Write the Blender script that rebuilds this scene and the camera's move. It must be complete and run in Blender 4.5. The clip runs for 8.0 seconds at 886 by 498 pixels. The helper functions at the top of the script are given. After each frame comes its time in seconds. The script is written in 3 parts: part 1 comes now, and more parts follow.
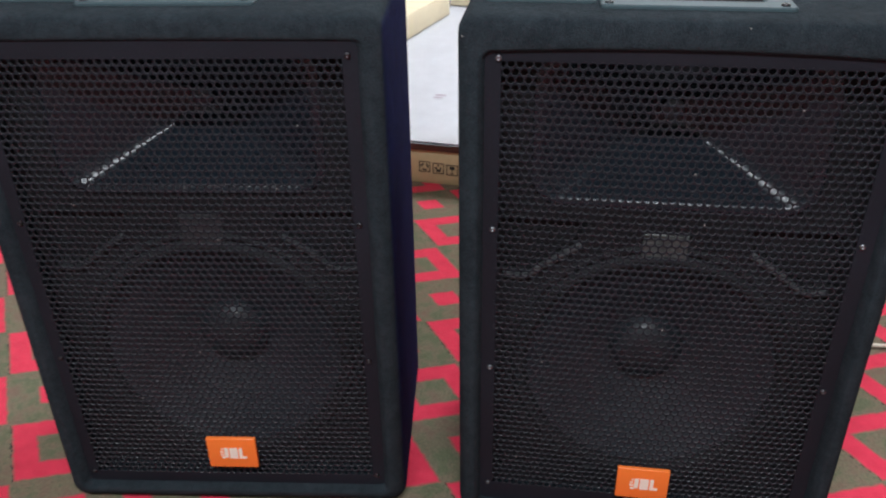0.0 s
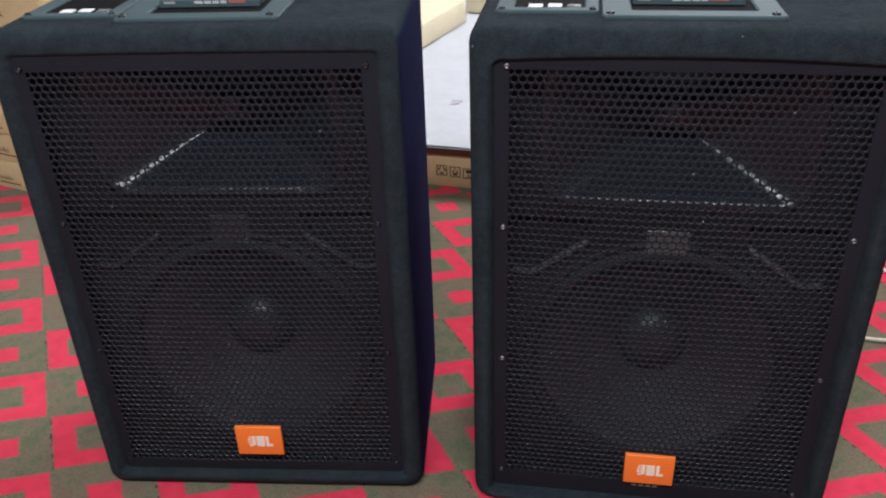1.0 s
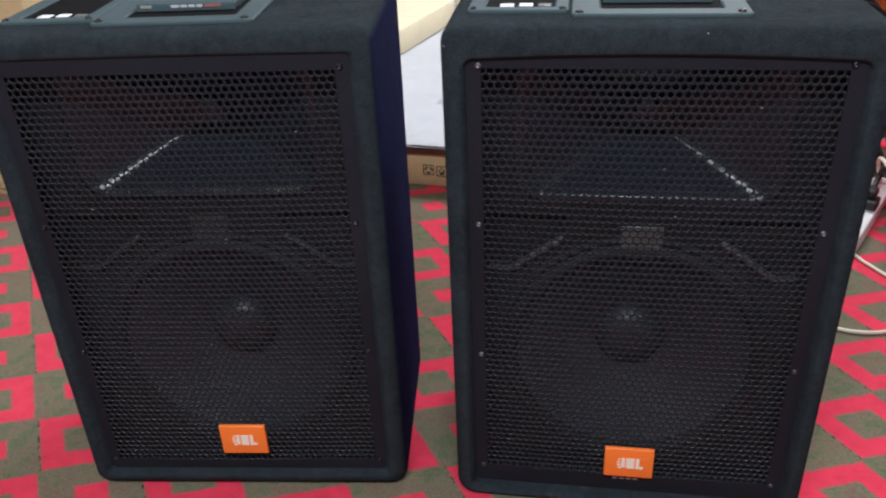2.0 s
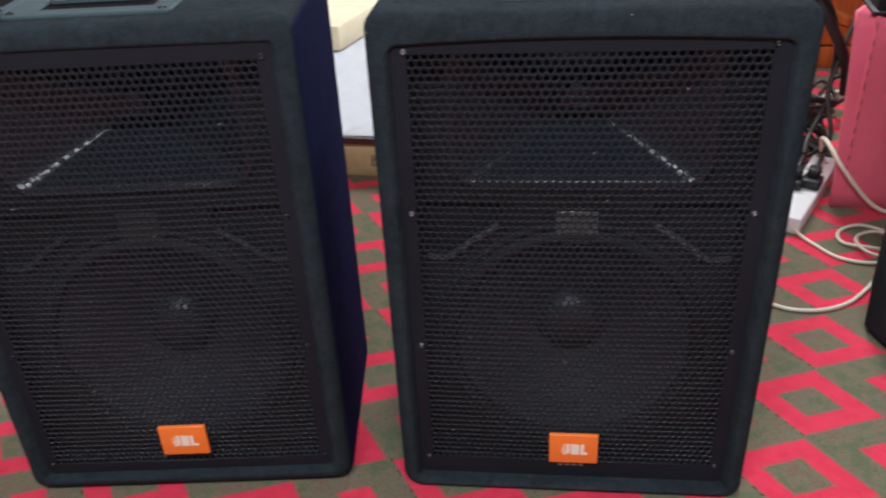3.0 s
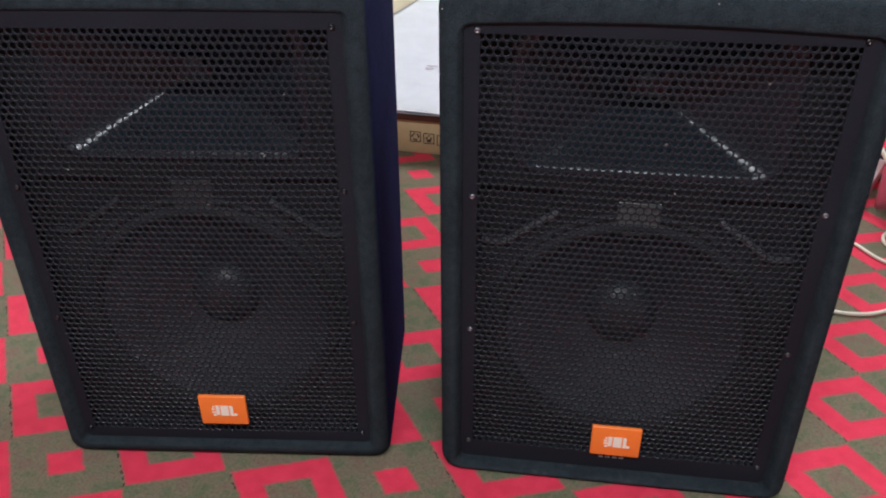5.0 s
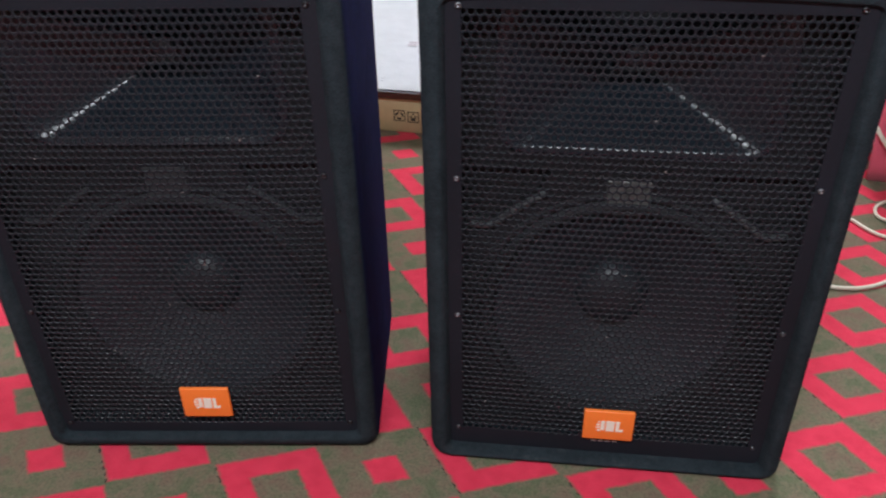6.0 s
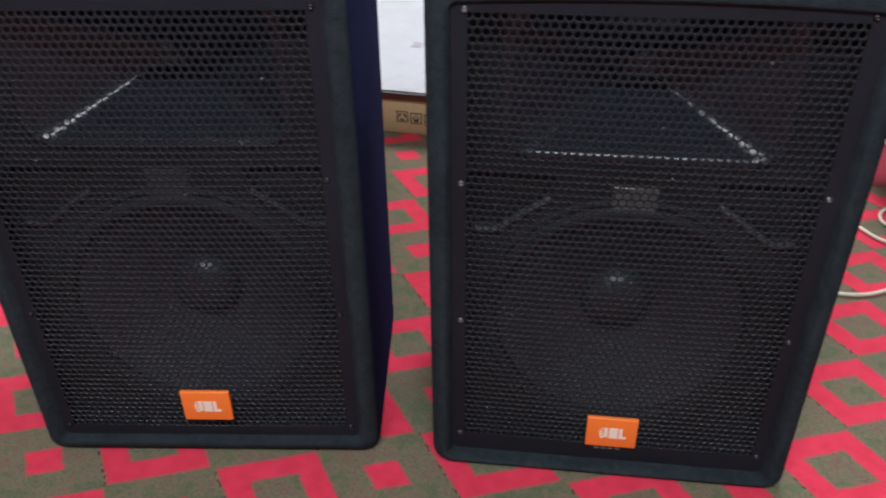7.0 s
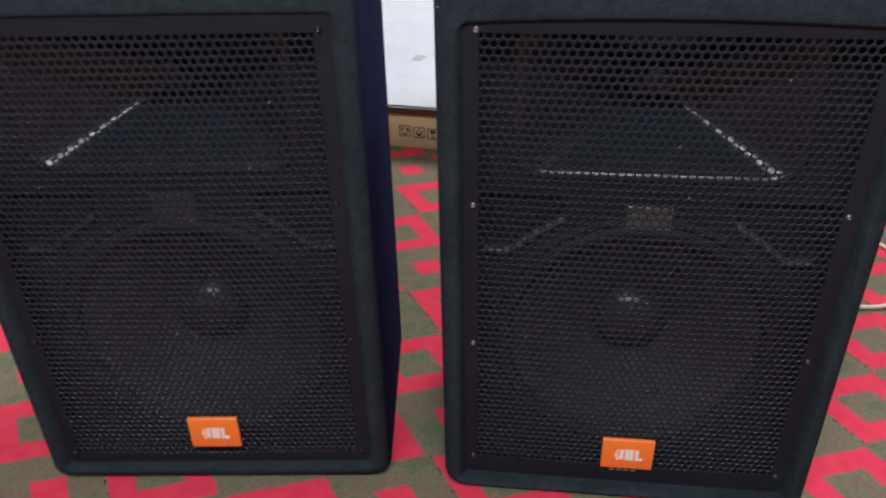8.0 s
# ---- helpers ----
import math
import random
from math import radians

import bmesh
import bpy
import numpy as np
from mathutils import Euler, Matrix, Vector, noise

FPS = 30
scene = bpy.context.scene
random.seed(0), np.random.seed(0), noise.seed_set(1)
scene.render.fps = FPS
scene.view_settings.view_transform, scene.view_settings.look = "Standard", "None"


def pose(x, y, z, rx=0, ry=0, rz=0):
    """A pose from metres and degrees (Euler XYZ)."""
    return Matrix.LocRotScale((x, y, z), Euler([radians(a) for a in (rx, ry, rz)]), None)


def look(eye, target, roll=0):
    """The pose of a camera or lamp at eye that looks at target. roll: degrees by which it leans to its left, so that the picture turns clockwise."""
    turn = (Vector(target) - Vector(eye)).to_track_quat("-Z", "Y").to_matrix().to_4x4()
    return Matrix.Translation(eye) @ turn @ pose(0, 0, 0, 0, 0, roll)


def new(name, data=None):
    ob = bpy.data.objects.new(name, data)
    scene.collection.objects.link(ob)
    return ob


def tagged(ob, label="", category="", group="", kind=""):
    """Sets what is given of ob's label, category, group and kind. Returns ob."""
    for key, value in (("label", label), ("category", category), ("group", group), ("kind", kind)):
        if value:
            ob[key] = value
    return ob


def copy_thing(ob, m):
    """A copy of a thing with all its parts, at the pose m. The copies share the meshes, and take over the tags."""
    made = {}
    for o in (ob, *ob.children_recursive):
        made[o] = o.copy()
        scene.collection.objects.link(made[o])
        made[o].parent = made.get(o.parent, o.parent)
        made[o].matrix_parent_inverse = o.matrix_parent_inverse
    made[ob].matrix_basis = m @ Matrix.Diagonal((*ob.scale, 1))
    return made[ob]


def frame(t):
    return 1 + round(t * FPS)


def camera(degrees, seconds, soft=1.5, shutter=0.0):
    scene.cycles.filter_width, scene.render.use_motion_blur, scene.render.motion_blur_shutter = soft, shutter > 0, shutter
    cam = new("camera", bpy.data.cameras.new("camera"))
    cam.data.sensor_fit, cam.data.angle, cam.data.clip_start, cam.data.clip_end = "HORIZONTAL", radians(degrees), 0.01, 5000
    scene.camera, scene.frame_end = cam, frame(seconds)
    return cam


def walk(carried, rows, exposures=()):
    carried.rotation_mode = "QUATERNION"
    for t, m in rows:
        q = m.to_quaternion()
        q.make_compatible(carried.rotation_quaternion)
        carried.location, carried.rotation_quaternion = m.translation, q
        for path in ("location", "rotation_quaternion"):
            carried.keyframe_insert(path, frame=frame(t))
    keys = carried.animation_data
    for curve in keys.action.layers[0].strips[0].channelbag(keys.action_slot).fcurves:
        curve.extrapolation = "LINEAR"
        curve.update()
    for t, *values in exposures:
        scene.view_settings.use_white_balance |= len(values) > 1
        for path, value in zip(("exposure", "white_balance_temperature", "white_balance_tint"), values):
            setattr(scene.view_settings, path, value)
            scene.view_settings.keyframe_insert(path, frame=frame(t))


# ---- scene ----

# ---- camera and its path ----
cam = camera(56.1, 8.0, soft=2.05, shutter=0.7)
ROWS = [
    (0.0, 0.0253, -0.8339, 0.8925, 7.93, -29.79, 0.75),
    (0.3, 0.0280, -0.8530, 0.9010, 8.60, -29.80, 0.78),
    (0.5, 0.0292, -0.8658, 0.9039, 8.58, -29.54, 0.72),
    (1.0, 0.0414, -0.8896, 0.9137, 8.99, -29.42, 1.70),
    (1.2, 0.0446, -0.8968, 0.9177, 9.10, -29.23, 1.89),
    (2.3, 0.0812, -0.8980, 0.9135, 7.99, -29.60, 2.58),
    (2.5, 0.0886, -0.8910, 0.9095, 7.46, -29.83, 2.59),
    (2.8, 0.0960, -0.8840, 0.9110, 6.55, -30.26, 2.68),
    (3.0, 0.1071, -0.8813, 0.9060, 5.68, -30.14, 2.63),
    (3.3, 0.1170, -0.8700, 0.9080, 4.56, -30.63, 2.50),
    (3.5, 0.1132, -0.8725, 0.9044, 4.59, -30.29, 2.41),
    (4.0, 0.0882, -0.8712, 0.9065, 6.10, -31.12, 1.73),
    (4.2, 0.0800, -0.8690, 0.9090, 6.74, -31.37, 1.37),
    (4.5, 0.0641, -0.8734, 0.9065, 7.47, -31.39, 0.59),
    (4.7, 0.0567, -0.8737, 0.9059, 8.00, -31.42, 0.27),
    (5.8, 0.0430, -0.8388, 0.9012, 7.22, -33.16, 0.69),
    (6.0, 0.0503, -0.8355, 0.8955, 6.72, -33.32, 0.91),
    (6.5, 0.0707, -0.8175, 0.8969, 5.91, -33.50, 1.33),
    (7.0, 0.0451, -0.8252, 0.8973, 7.00, -33.39, 0.54),
    (7.5, 0.0205, -0.8265, 0.8976, 7.97, -32.81, 0.03),
    (8.0, 0.0267, -0.8023, 0.9024, 6.47, -32.89, 1.13),
]
walk(cam, [(t, pose(x, y, z, 90 + pitch, roll, yaw)) for t, x, y, z, yaw, pitch, roll in ROWS])

# ---- light ----
world = bpy.data.worlds.new("world")
scene.world = world
world.use_nodes = True
world.node_tree.nodes["Background"].inputs[0].default_value = (0.8, 0.9, 1.0, 1)
world.node_tree.nodes["Background"].inputs[1].default_value = 0.05
scene.view_settings.exposure = 0.0


def area_lamp(name, at, target, sx, sy, watts, colour):
    data = bpy.data.lights.new(name, "AREA")
    data.shape, data.size, data.size_y, data.energy, data.color = "RECTANGLE", sx, sy, watts, colour
    ob = new(name, data)
    ob.matrix_world = look(at, target)
    return ob


area_lamp("ceiling_tube_front", (-0.12, -1.60, 2.4), (-0.16, -0.1, 0.25), 1.6, 0.14, 63, (0.88, 0.965, 1.04))
# Added fill with no known fixture: brightens the paper and the area behind.
area_lamp("added_back_fill", (0.66, 2.30, 2.6), (0.0, 1.95, 0), 1.2, 0.3, 86, (0.90, 0.97, 1.03))


# ---- materials ----
def shader(name, colour, rough=0.6, metal=0.0, spec=0.5, sheen=0.0):
    m = bpy.data.materials.new(name)
    m.use_nodes = True
    b = m.node_tree.nodes["Principled BSDF"]
    b.inputs["Base Color"].default_value = (*colour, 1)
    b.inputs["Roughness"].default_value = rough
    b.inputs["Metallic"].default_value = metal
    b.inputs["Specular IOR Level"].default_value = spec
    b.inputs["Sheen Weight"].default_value = sheen
    return m


class Net:
    """Short ways to lay nodes in a material."""

    def __init__(self, m):
        self.t = m.node_tree
        self.b = self.t.nodes["Principled BSDF"]

    def node(self, kind, **values):
        n = self.t.nodes.new(kind)
        for key, value in values.items():
            n.inputs[key.replace("_", " ")].default_value = value
        return n

    def link(self, a, b):
        self.t.links.new(a, b)

    def coords(self):
        return self.node("ShaderNodeTexCoord").outputs["Object"]

    def noise(self, scale, detail=3.0, vector=None):
        n = self.node("ShaderNodeTexNoise", Scale=scale, Detail=detail)
        self.link(vector if vector is not None else self.coords(), n.inputs["Vector"])
        return n.outputs["Fac"]

    def math(self, op, a, b=0.0, c=0.0):
        n = self.t.nodes.new("ShaderNodeMath")
        n.operation = op
        for i, v in enumerate((a, b, c)):
            if isinstance(v, (int, float)):
                n.inputs[i].default_value = v
            else:
                self.link(v, n.inputs[i])
        return n.outputs[0]

    def ramp(self, fac, *stops):
        n = self.t.nodes.new("ShaderNodeValToRGB")
        e = n.color_ramp.elements
        while len(e) < len(stops):
            e.new(0.5)
        for k, (p, c) in zip(e, stops):
            k.position, k.color = p, (*c, 1)
        self.link(fac, n.inputs[0])
        return n.outputs[0]

    def mix(self, fac, a, b):
        n = self.t.nodes.new("ShaderNodeMix")
        n.data_type = "RGBA"
        for i, v in ((0, fac), (6, a), (7, b)):
            if isinstance(v, tuple):
                n.inputs[i].default_value = (*v, 1)
            elif isinstance(v, (int, float)):
                n.inputs[i].default_value = v
            else:
                self.link(v, n.inputs[i])
        return n.outputs[2]

    def bump(self, height, strength, distance):
        n = self.node("ShaderNodeBump", Strength=strength, Distance=distance)
        self.link(height, n.inputs["Height"])
        self.link(n.outputs[0], self.b.inputs["Normal"])

    def colour(self, c):
        self.link(c, self.b.inputs["Base Color"])

    def rough(self, r):
        self.link(r, self.b.inputs["Roughness"])


def grained(name, colour, rough, scale=60.0, spread=0.25, bump=0.15, depth=0.001, metal=0.0, spec=0.5, sheen=0.0):
    """A surface with large stains, fine grain and relief."""
    m = shader(name, colour, rough, metal, spec, sheen)
    k = Net(m)
    large, fine = k.noise(6.0, 4.0), k.noise(scale, 3.0)
    both = k.math("MULTIPLY_ADD", large, 0.6, k.math("MULTIPLY", fine, 0.4))
    dark = tuple(c * (1 - spread) for c in colour)
    light = tuple(min(1, c * (1 + spread)) for c in colour)
    k.colour(k.ramp(both, (0.3, dark), (0.7, light)))
    k.bump(fine, bump, depth)
    return m


def felt(name, colour, side):
    """Worn cabinet carpet: short dark fibres with pale lint and scuffs; its colour turns to navy at its +x side."""
    m = shader(name, colour, 0.95, 0, 0.06, 0.0)
    k = Net(m)
    pos = k.node("ShaderNodeSeparateXYZ")
    k.link(k.coords(), pos.inputs[0])
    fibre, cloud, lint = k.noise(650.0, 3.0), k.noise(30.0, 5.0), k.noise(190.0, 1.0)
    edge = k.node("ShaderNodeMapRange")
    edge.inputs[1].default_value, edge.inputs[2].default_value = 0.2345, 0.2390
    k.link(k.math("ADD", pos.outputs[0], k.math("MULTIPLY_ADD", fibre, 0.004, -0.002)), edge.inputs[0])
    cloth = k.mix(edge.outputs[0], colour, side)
    patch = k.math("MULTIPLY_ADD", cloud, 0.5, k.math("MULTIPLY", k.noise(110.0, 3.0), 0.5))
    tone = k.math("MULTIPLY_ADD", patch, 0.55, k.math("MULTIPLY", fibre, 0.45))
    shade = k.ramp(tone, (0.38, (0.45, 0.46, 0.47)), (0.62, (1.0, 1.0, 1.0)))
    worn = k.mix(k.ramp(lint, (0.74, (0, 0, 0)), (0.80, (0.22, 0.22, 0.22))), cloth, (0.10, 0.11, 0.11))
    low = k.node("ShaderNodeMapRange")
    low.inputs[1].default_value, low.inputs[2].default_value = 0.026, 0.014
    k.link(pos.outputs[2], low.inputs[0])
    scuff = k.math("MULTIPLY", low.outputs[0], k.ramp(k.noise(48.0, 5.0), (0.58, (0, 0, 0)), (0.74, (0.35, 0.35, 0.35))))
    worn = k.mix(scuff, worn, (0.12, 0.125, 0.13))
    n = k.t.nodes.new("ShaderNodeMix")
    n.data_type, n.blend_type = "RGBA", "MULTIPLY"
    n.inputs[0].default_value = 1.0
    k.link(worn, n.inputs[6])
    k.link(shade, n.inputs[7])
    k.colour(n.outputs[2])
    k.bump(k.math("MULTIPLY_ADD", cloud, 1.1, fibre), 0.9, 0.0019)
    return m


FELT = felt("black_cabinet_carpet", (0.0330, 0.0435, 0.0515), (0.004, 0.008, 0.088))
GRILLE = grained("black_powder_coat", (0.0135, 0.0148, 0.0205), 0.58, 300, 0.3, 0.1, 0.0003, 0.0, 0.15)
# Hole walls coloured lighter than the sheet, for lamp glints on their rims.
RIM_GLINT = grained("punched_edge_glint", (0.036, 0.038, 0.043), 0.36, 300, 0.3, 0.1, 0.0003)
PLASTIC = grained("dark_gloss_plastic", (0.014, 0.022, 0.032), 0.245, 120, 0.2, 0.02, 0.0004, 0.0, 0.70)
# Near black: stands for the shade inside the ports, which are modelled shallow.
RECESS = grained("port_shade_plastic", (0.010, 0.010, 0.012), 0.8, 90, 0.3, 0.2)
BAFFLE = grained("matt_black_board", (0.016, 0.016, 0.0185), 0.9, 90, 0.3, 0.2)
CAP = grained("black_dust_cap_paper", (0.034, 0.042, 0.050), 0.32, 180, 0.2, 0.05, 0.0004)
CONE = grained("black_paper_cone", (0.032, 0.043, 0.055), 0.40, 180, 0.3, 0.15, 0.0006, 0.0, 0.7)
SURROUND = grained("black_cloth_surround", (0.019, 0.021, 0.024), 0.75, 250, 0.3, 0.3)
PLATE = grained("grey_moulded_plastic", (0.058, 0.088, 0.099), 0.6, 350, 0.12, 0.15, 0.0005, 0.0, 0.2)
WELL = grained("black_recess_plastic", (0.006, 0.006, 0.007), 0.9, 150, 0.3, 0.1, 0.001, 0.0, 0.1)
DARK = grained("black_plastic", (0.012, 0.012, 0.014), 0.45, 150, 0.3, 0.1)
STEEL = shader("dull_zinc_screw", (0.24, 0.25, 0.27), 0.45, 1.0)
GREY_STEEL = shader("mid_grey_screw", (0.12, 0.12, 0.13), 0.5, 1.0)
BLACK_STEEL = shader("dark_screw", (0.06, 0.06, 0.065), 0.35, 1.0)
ORANGE = grained("orange_badge_enamel", (1.0, 0.215, 0.036), 0.35, 200, 0.06, 0.03, 0.0002)
CREAM_INK = shader("cream_print", (0.90, 0.80, 0.68), 0.5)
GREY_INK = shader("grey_print", (0.30, 0.28, 0.26), 0.6)
WHITE_INK = shader("white_print", (0.85, 0.85, 0.85), 0.5)
PINK_INK = shader("faint_pink_print", (0.58, 0.50, 0.56), 0.6)
RED_INK = shader("red_print", (0.34, 0.11, 0.09), 0.5)
PALE_INK = shader("pale_print", (0.50, 0.50, 0.52), 0.5)
# Dim copy for the left speaker's less lit rails, and its sticker.
DIM_GREY = grained("dim_grey_moulding", (0.045, 0.048, 0.052), 0.6, 120, 0.2, 0.1)
# Pale copy for the right rails: light on the port edge, put into colour.
LIT_PORT = grained("lit_port_moulding", (0.095, 0.10, 0.105), 0.42, 120, 0.2, 0.1)
STITCH = shader("dark_pink_thread", (0.20, 0.035, 0.055), 0.8)
STICKER = grained("aged_paper_sticker", (0.125, 0.14, 0.135), 0.24, 130, 0.75, 0.8, 0.002)
THROAT = grained("grey_throat_gauze", (0.050, 0.064, 0.082), 0.25, 200, 0.2, 0.1, 0.0004)
PAPER = grained("white_paper", (0.90, 0.91, 0.95), 0.6, 25, 0.05, 0.45, 0.004)
CREAM = grained("cream_carton", (0.75, 0.66, 0.47), 0.7, 30, 0.07, 0.1)
CARD = grained("brown_cardboard", (0.58, 0.47, 0.26), 0.8, 45, 0.12, 0.2)
CARD_INK = shader("brown_print", (0.10, 0.045, 0.025), 0.8)
BLACK_INK = shader("black_print", (0.03, 0.028, 0.025), 0.8)
BOARD = grained("dark_brown_wood", (0.060, 0.020, 0.012), 0.5, 40, 0.35, 0.1)
WHITE_PLASTIC = grained("white_plastic", (0.78, 0.78, 0.78), 0.35, 90, 0.04, 0.03)
WHITE_CABLE = grained("ivory_cable_sheath", (0.80, 0.74, 0.61), 0.45, 70, 0.06, 0.03)
BLACK_CABLE = grained("black_cable_sheath", (0.012, 0.012, 0.013), 0.5, 90, 0.2, 0.05)
WALL = grained("cream_wall_paint", (0.62, 0.60, 0.56), 0.85, 40, 0.05, 0.1)
CEILING = grained("white_ceiling_paint", (0.78, 0.78, 0.77), 0.9, 40, 0.03, 0.1)


def wood():
    m = shader("orange_varnished_wood", (0.35, 0.09, 0.02), 0.3)
    k = Net(m)
    stretch = k.node("ShaderNodeMapping")
    stretch.inputs["Scale"].default_value = (6, 6, 0.6)
    k.link(k.coords(), stretch.inputs[0])
    grain = k.noise(9.0, 6.0, stretch.outputs[0])
    k.colour(k.ramp(grain, (0.3, (0.20, 0.038, 0.008)), (0.5, (0.36, 0.085, 0.016)), (0.72, (0.46, 0.13, 0.03))))
    k.bump(grain, 0.1, 0.001)
    return m


def pink_cloth():
    m = shader("pink_fabric", (0.80, 0.11, 0.17), 0.85, 0, 0.3, 0.3)
    k = Net(m)
    weave, cloud = k.noise(500.0, 2.0), k.noise(5.0, 3.0)
    k.colour(k.ramp(k.math("MULTIPLY_ADD", cloud, 0.7, k.math("MULTIPLY", weave, 0.3)),
                    (0.3, (0.80, 0.115, 0.185)), (0.7, (0.90, 0.165, 0.245))))
    k.bump(k.math("ADD", weave, cloud), 0.4, 0.002)
    return m


def carpet():
    """Woven carpet: rhombic red rings in a chequer with small red lozenges, on mottled olive brown, with thin dark threads."""
    m = shader("red_olive_carpet", (0.1, 0.09, 0.06), 0.95, 0, 0.1, 0.15)
    k = Net(m)
    pos = k.coords()
    split = k.node("ShaderNodeSeparateXYZ")
    k.link(pos, split.inputs[0])
    wob = k.node("ShaderNodeTexNoise", Scale=110.0, Detail=3.0)
    k.link(pos, wob.inputs["Vector"])
    wobs = k.node("ShaderNodeSeparateColor")
    k.link(wob.outputs["Color"], wobs.inputs[0])
    x = k.math("ADD", split.outputs[0], k.math("MULTIPLY_ADD", wobs.outputs[0], 0.007, -0.0035))
    y = k.math("ADD", split.outputs[1], k.math("MULTIPLY_ADD", wobs.outputs[1], 0.007, -0.0035))
    ux, uy, vx, vy = 0.1374, 0.0493, -0.0766, 0.1169
    det = ux * vy - vx * uy
    i = k.math("MULTIPLY_ADD", x, vy / det, k.math("MULTIPLY", y, -vx / det))
    j = k.math("MULTIPLY_ADD", x, -uy / det, k.math("MULTIPLY", y, ux / det))
    ci, cj = k.math("FLOOR", k.math("ADD", i, 0.5)), k.math("FLOOR", k.math("ADD", j, 0.5))
    fi, fj = k.math("SUBTRACT", i, ci), k.math("SUBTRACT", j, cj)
    odd = k.math("ABSOLUTE", k.math("MODULO", k.math("ADD", ci, cj), 2.0))
    even = k.math("SUBTRACT", 1.0, odd)
    d = k.math("MAXIMUM", k.math("ABSOLUTE", fi), k.math("ABSOLUTE", fj))

    def below(v, edge, soft=0.026):
        n = k.t.nodes.new("ShaderNodeMapRange")
        n.interpolation_type = "SMOOTHSTEP"
        k.link(v, n.inputs[0])
        n.inputs[1].default_value, n.inputs[2].default_value = edge - soft, edge + soft
        n.inputs[3].default_value, n.inputs[4].default_value = 1, 0
        return n.outputs[0]

    ring = k.math("MULTIPLY", even, k.math("SUBTRACT", below(d, 0.475), below(d, 0.225)))
    lozenge = k.math("MULTIPLY", odd, below(d, 0.165))
    red = k.math("MAXIMUM", ring, lozenge)
    fine, mid, big = k.noise(700.0, 2.0), k.noise(38.0, 4.0), k.noise(9.0, 3.0)
    base = k.ramp(k.math("MULTIPLY_ADD", mid, 0.6, k.math("MULTIPLY", big, 0.4)),
                  (0.38, (0.215, 0.140, 0.100)), (0.49, (0.205, 0.170, 0.110)), (0.59, (0.140, 0.154, 0.086)))
    base = k.mix(k.math("MULTIPLY", k.ramp(k.noise(260.0, 3.0), (0.4, (0, 0, 0)), (0.66, (1, 1, 1))), 0.42), base, (0.05, 0.05, 0.036))
    reds = k.ramp(k.math("MULTIPLY_ADD", mid, 0.5, k.math("MULTIPLY", fine, 0.5)),
                  (0.3, (0.62, 0.026, 0.062)), (0.7, (0.86, 0.052, 0.108)))
    both = k.mix(red, base, reds)
    dash = k.math("GREATER_THAN", k.noise(95.0, 1.0), 0.52)
    line = k.math("MULTIPLY", k.math("LESS_THAN", k.math("ABSOLUTE", k.math("ADD", fi, 0.492)), 0.010), dash)
    line = k.math("MULTIPLY", line, even)
    k.colour(k.mix(k.math("MULTIPLY", line, 0.8), both, (0.016, 0.010, 0.014)))
    k.bump(k.math("ADD", fine, k.math("MULTIPLY", mid, 0.7)), 0.6, 0.002)
    return m


CARPET, WOOD, PINK = carpet(), wood(), pink_cloth()


# ---- building helpers ----
def part(name, shape, material, parent=None, label=""):
    """Links a bmesh or a mesh as one object under a thing or under a part."""
    data = shape
    if isinstance(shape, bmesh.types.BMesh):
        data = bpy.data.meshes.new(name)
        bmesh.ops.recalc_face_normals(shape, faces=shape.faces)
        shape.to_mesh(data)
        shape.free()
    if not data.materials:
        data.materials.append(material)
    ob = new(name, data)
    ob.parent = parent
    if label:
        ob["label"] = label
    return ob


def smooth(bm):
    for f in bm.faces:
        f.smooth = True
    return bm


def thing(name, at, label, category, group="", turn=0.0):
    ob = new(name)
    ob.empty_display_size = 0.05
    ob.matrix_basis = pose(*at, 0, 0, turn)
    return tagged(ob, label, category, group)


def box(x0, x1, y0, y1, z0, z1, bevel=0.0, seg=2):
    bm = bmesh.new()
    bmesh.ops.create_cube(bm, size=1, matrix=Matrix.Translation(((x0 + x1) / 2, (y0 + y1) / 2, (z0 + z1) / 2)) @ Matrix.Diagonal((x1 - x0, y1 - y0, z1 - z0, 1)))
    if bevel:
        bmesh.ops.bevel(bm, geom=bm.edges[:], offset=bevel, segments=seg, profile=0.5, affect="EDGES")
    return bm


def loft(rings, close_first=False, close_last=False):
    """Skins closed rings of points that all have the same count."""
    bm = bmesh.new()
    rows = [[bm.verts.new(p) for p in r] for r in rings]
    n = len(rows[0])
    for a, b in zip(rows, rows[1:]):
        for i in range(n):
            bm.faces.new((a[i], a[(i + 1) % n], b[(i + 1) % n], b[i]))
    if close_first:
        bm.faces.new(rows[0])
    if close_last:
        bm.faces.new(rows[-1][::-1])
    return bm


def rrect(x0, x1, z0, z1, r, y, n=6):
    """A rounded rectangle in the plane of that y."""
    out = []
    for cx, cz, a0 in ((x1 - r, z1 - r, 0), (x0 + r, z1 - r, 90), (x0 + r, z0 + r, 180), (x1 - r, z0 + r, 270)):
        for s in range(n + 1):
            a = radians(a0 + 90 * s / n)
            out.append((cx + r * math.cos(a), y, cz + r * math.sin(a)))
    return out


def circle(cx, cz, r, y, n=48):
    return [(cx + r * math.cos(2 * math.pi * i / n), y, cz + r * math.sin(2 * math.pi * i / n)) for i in range(n)]


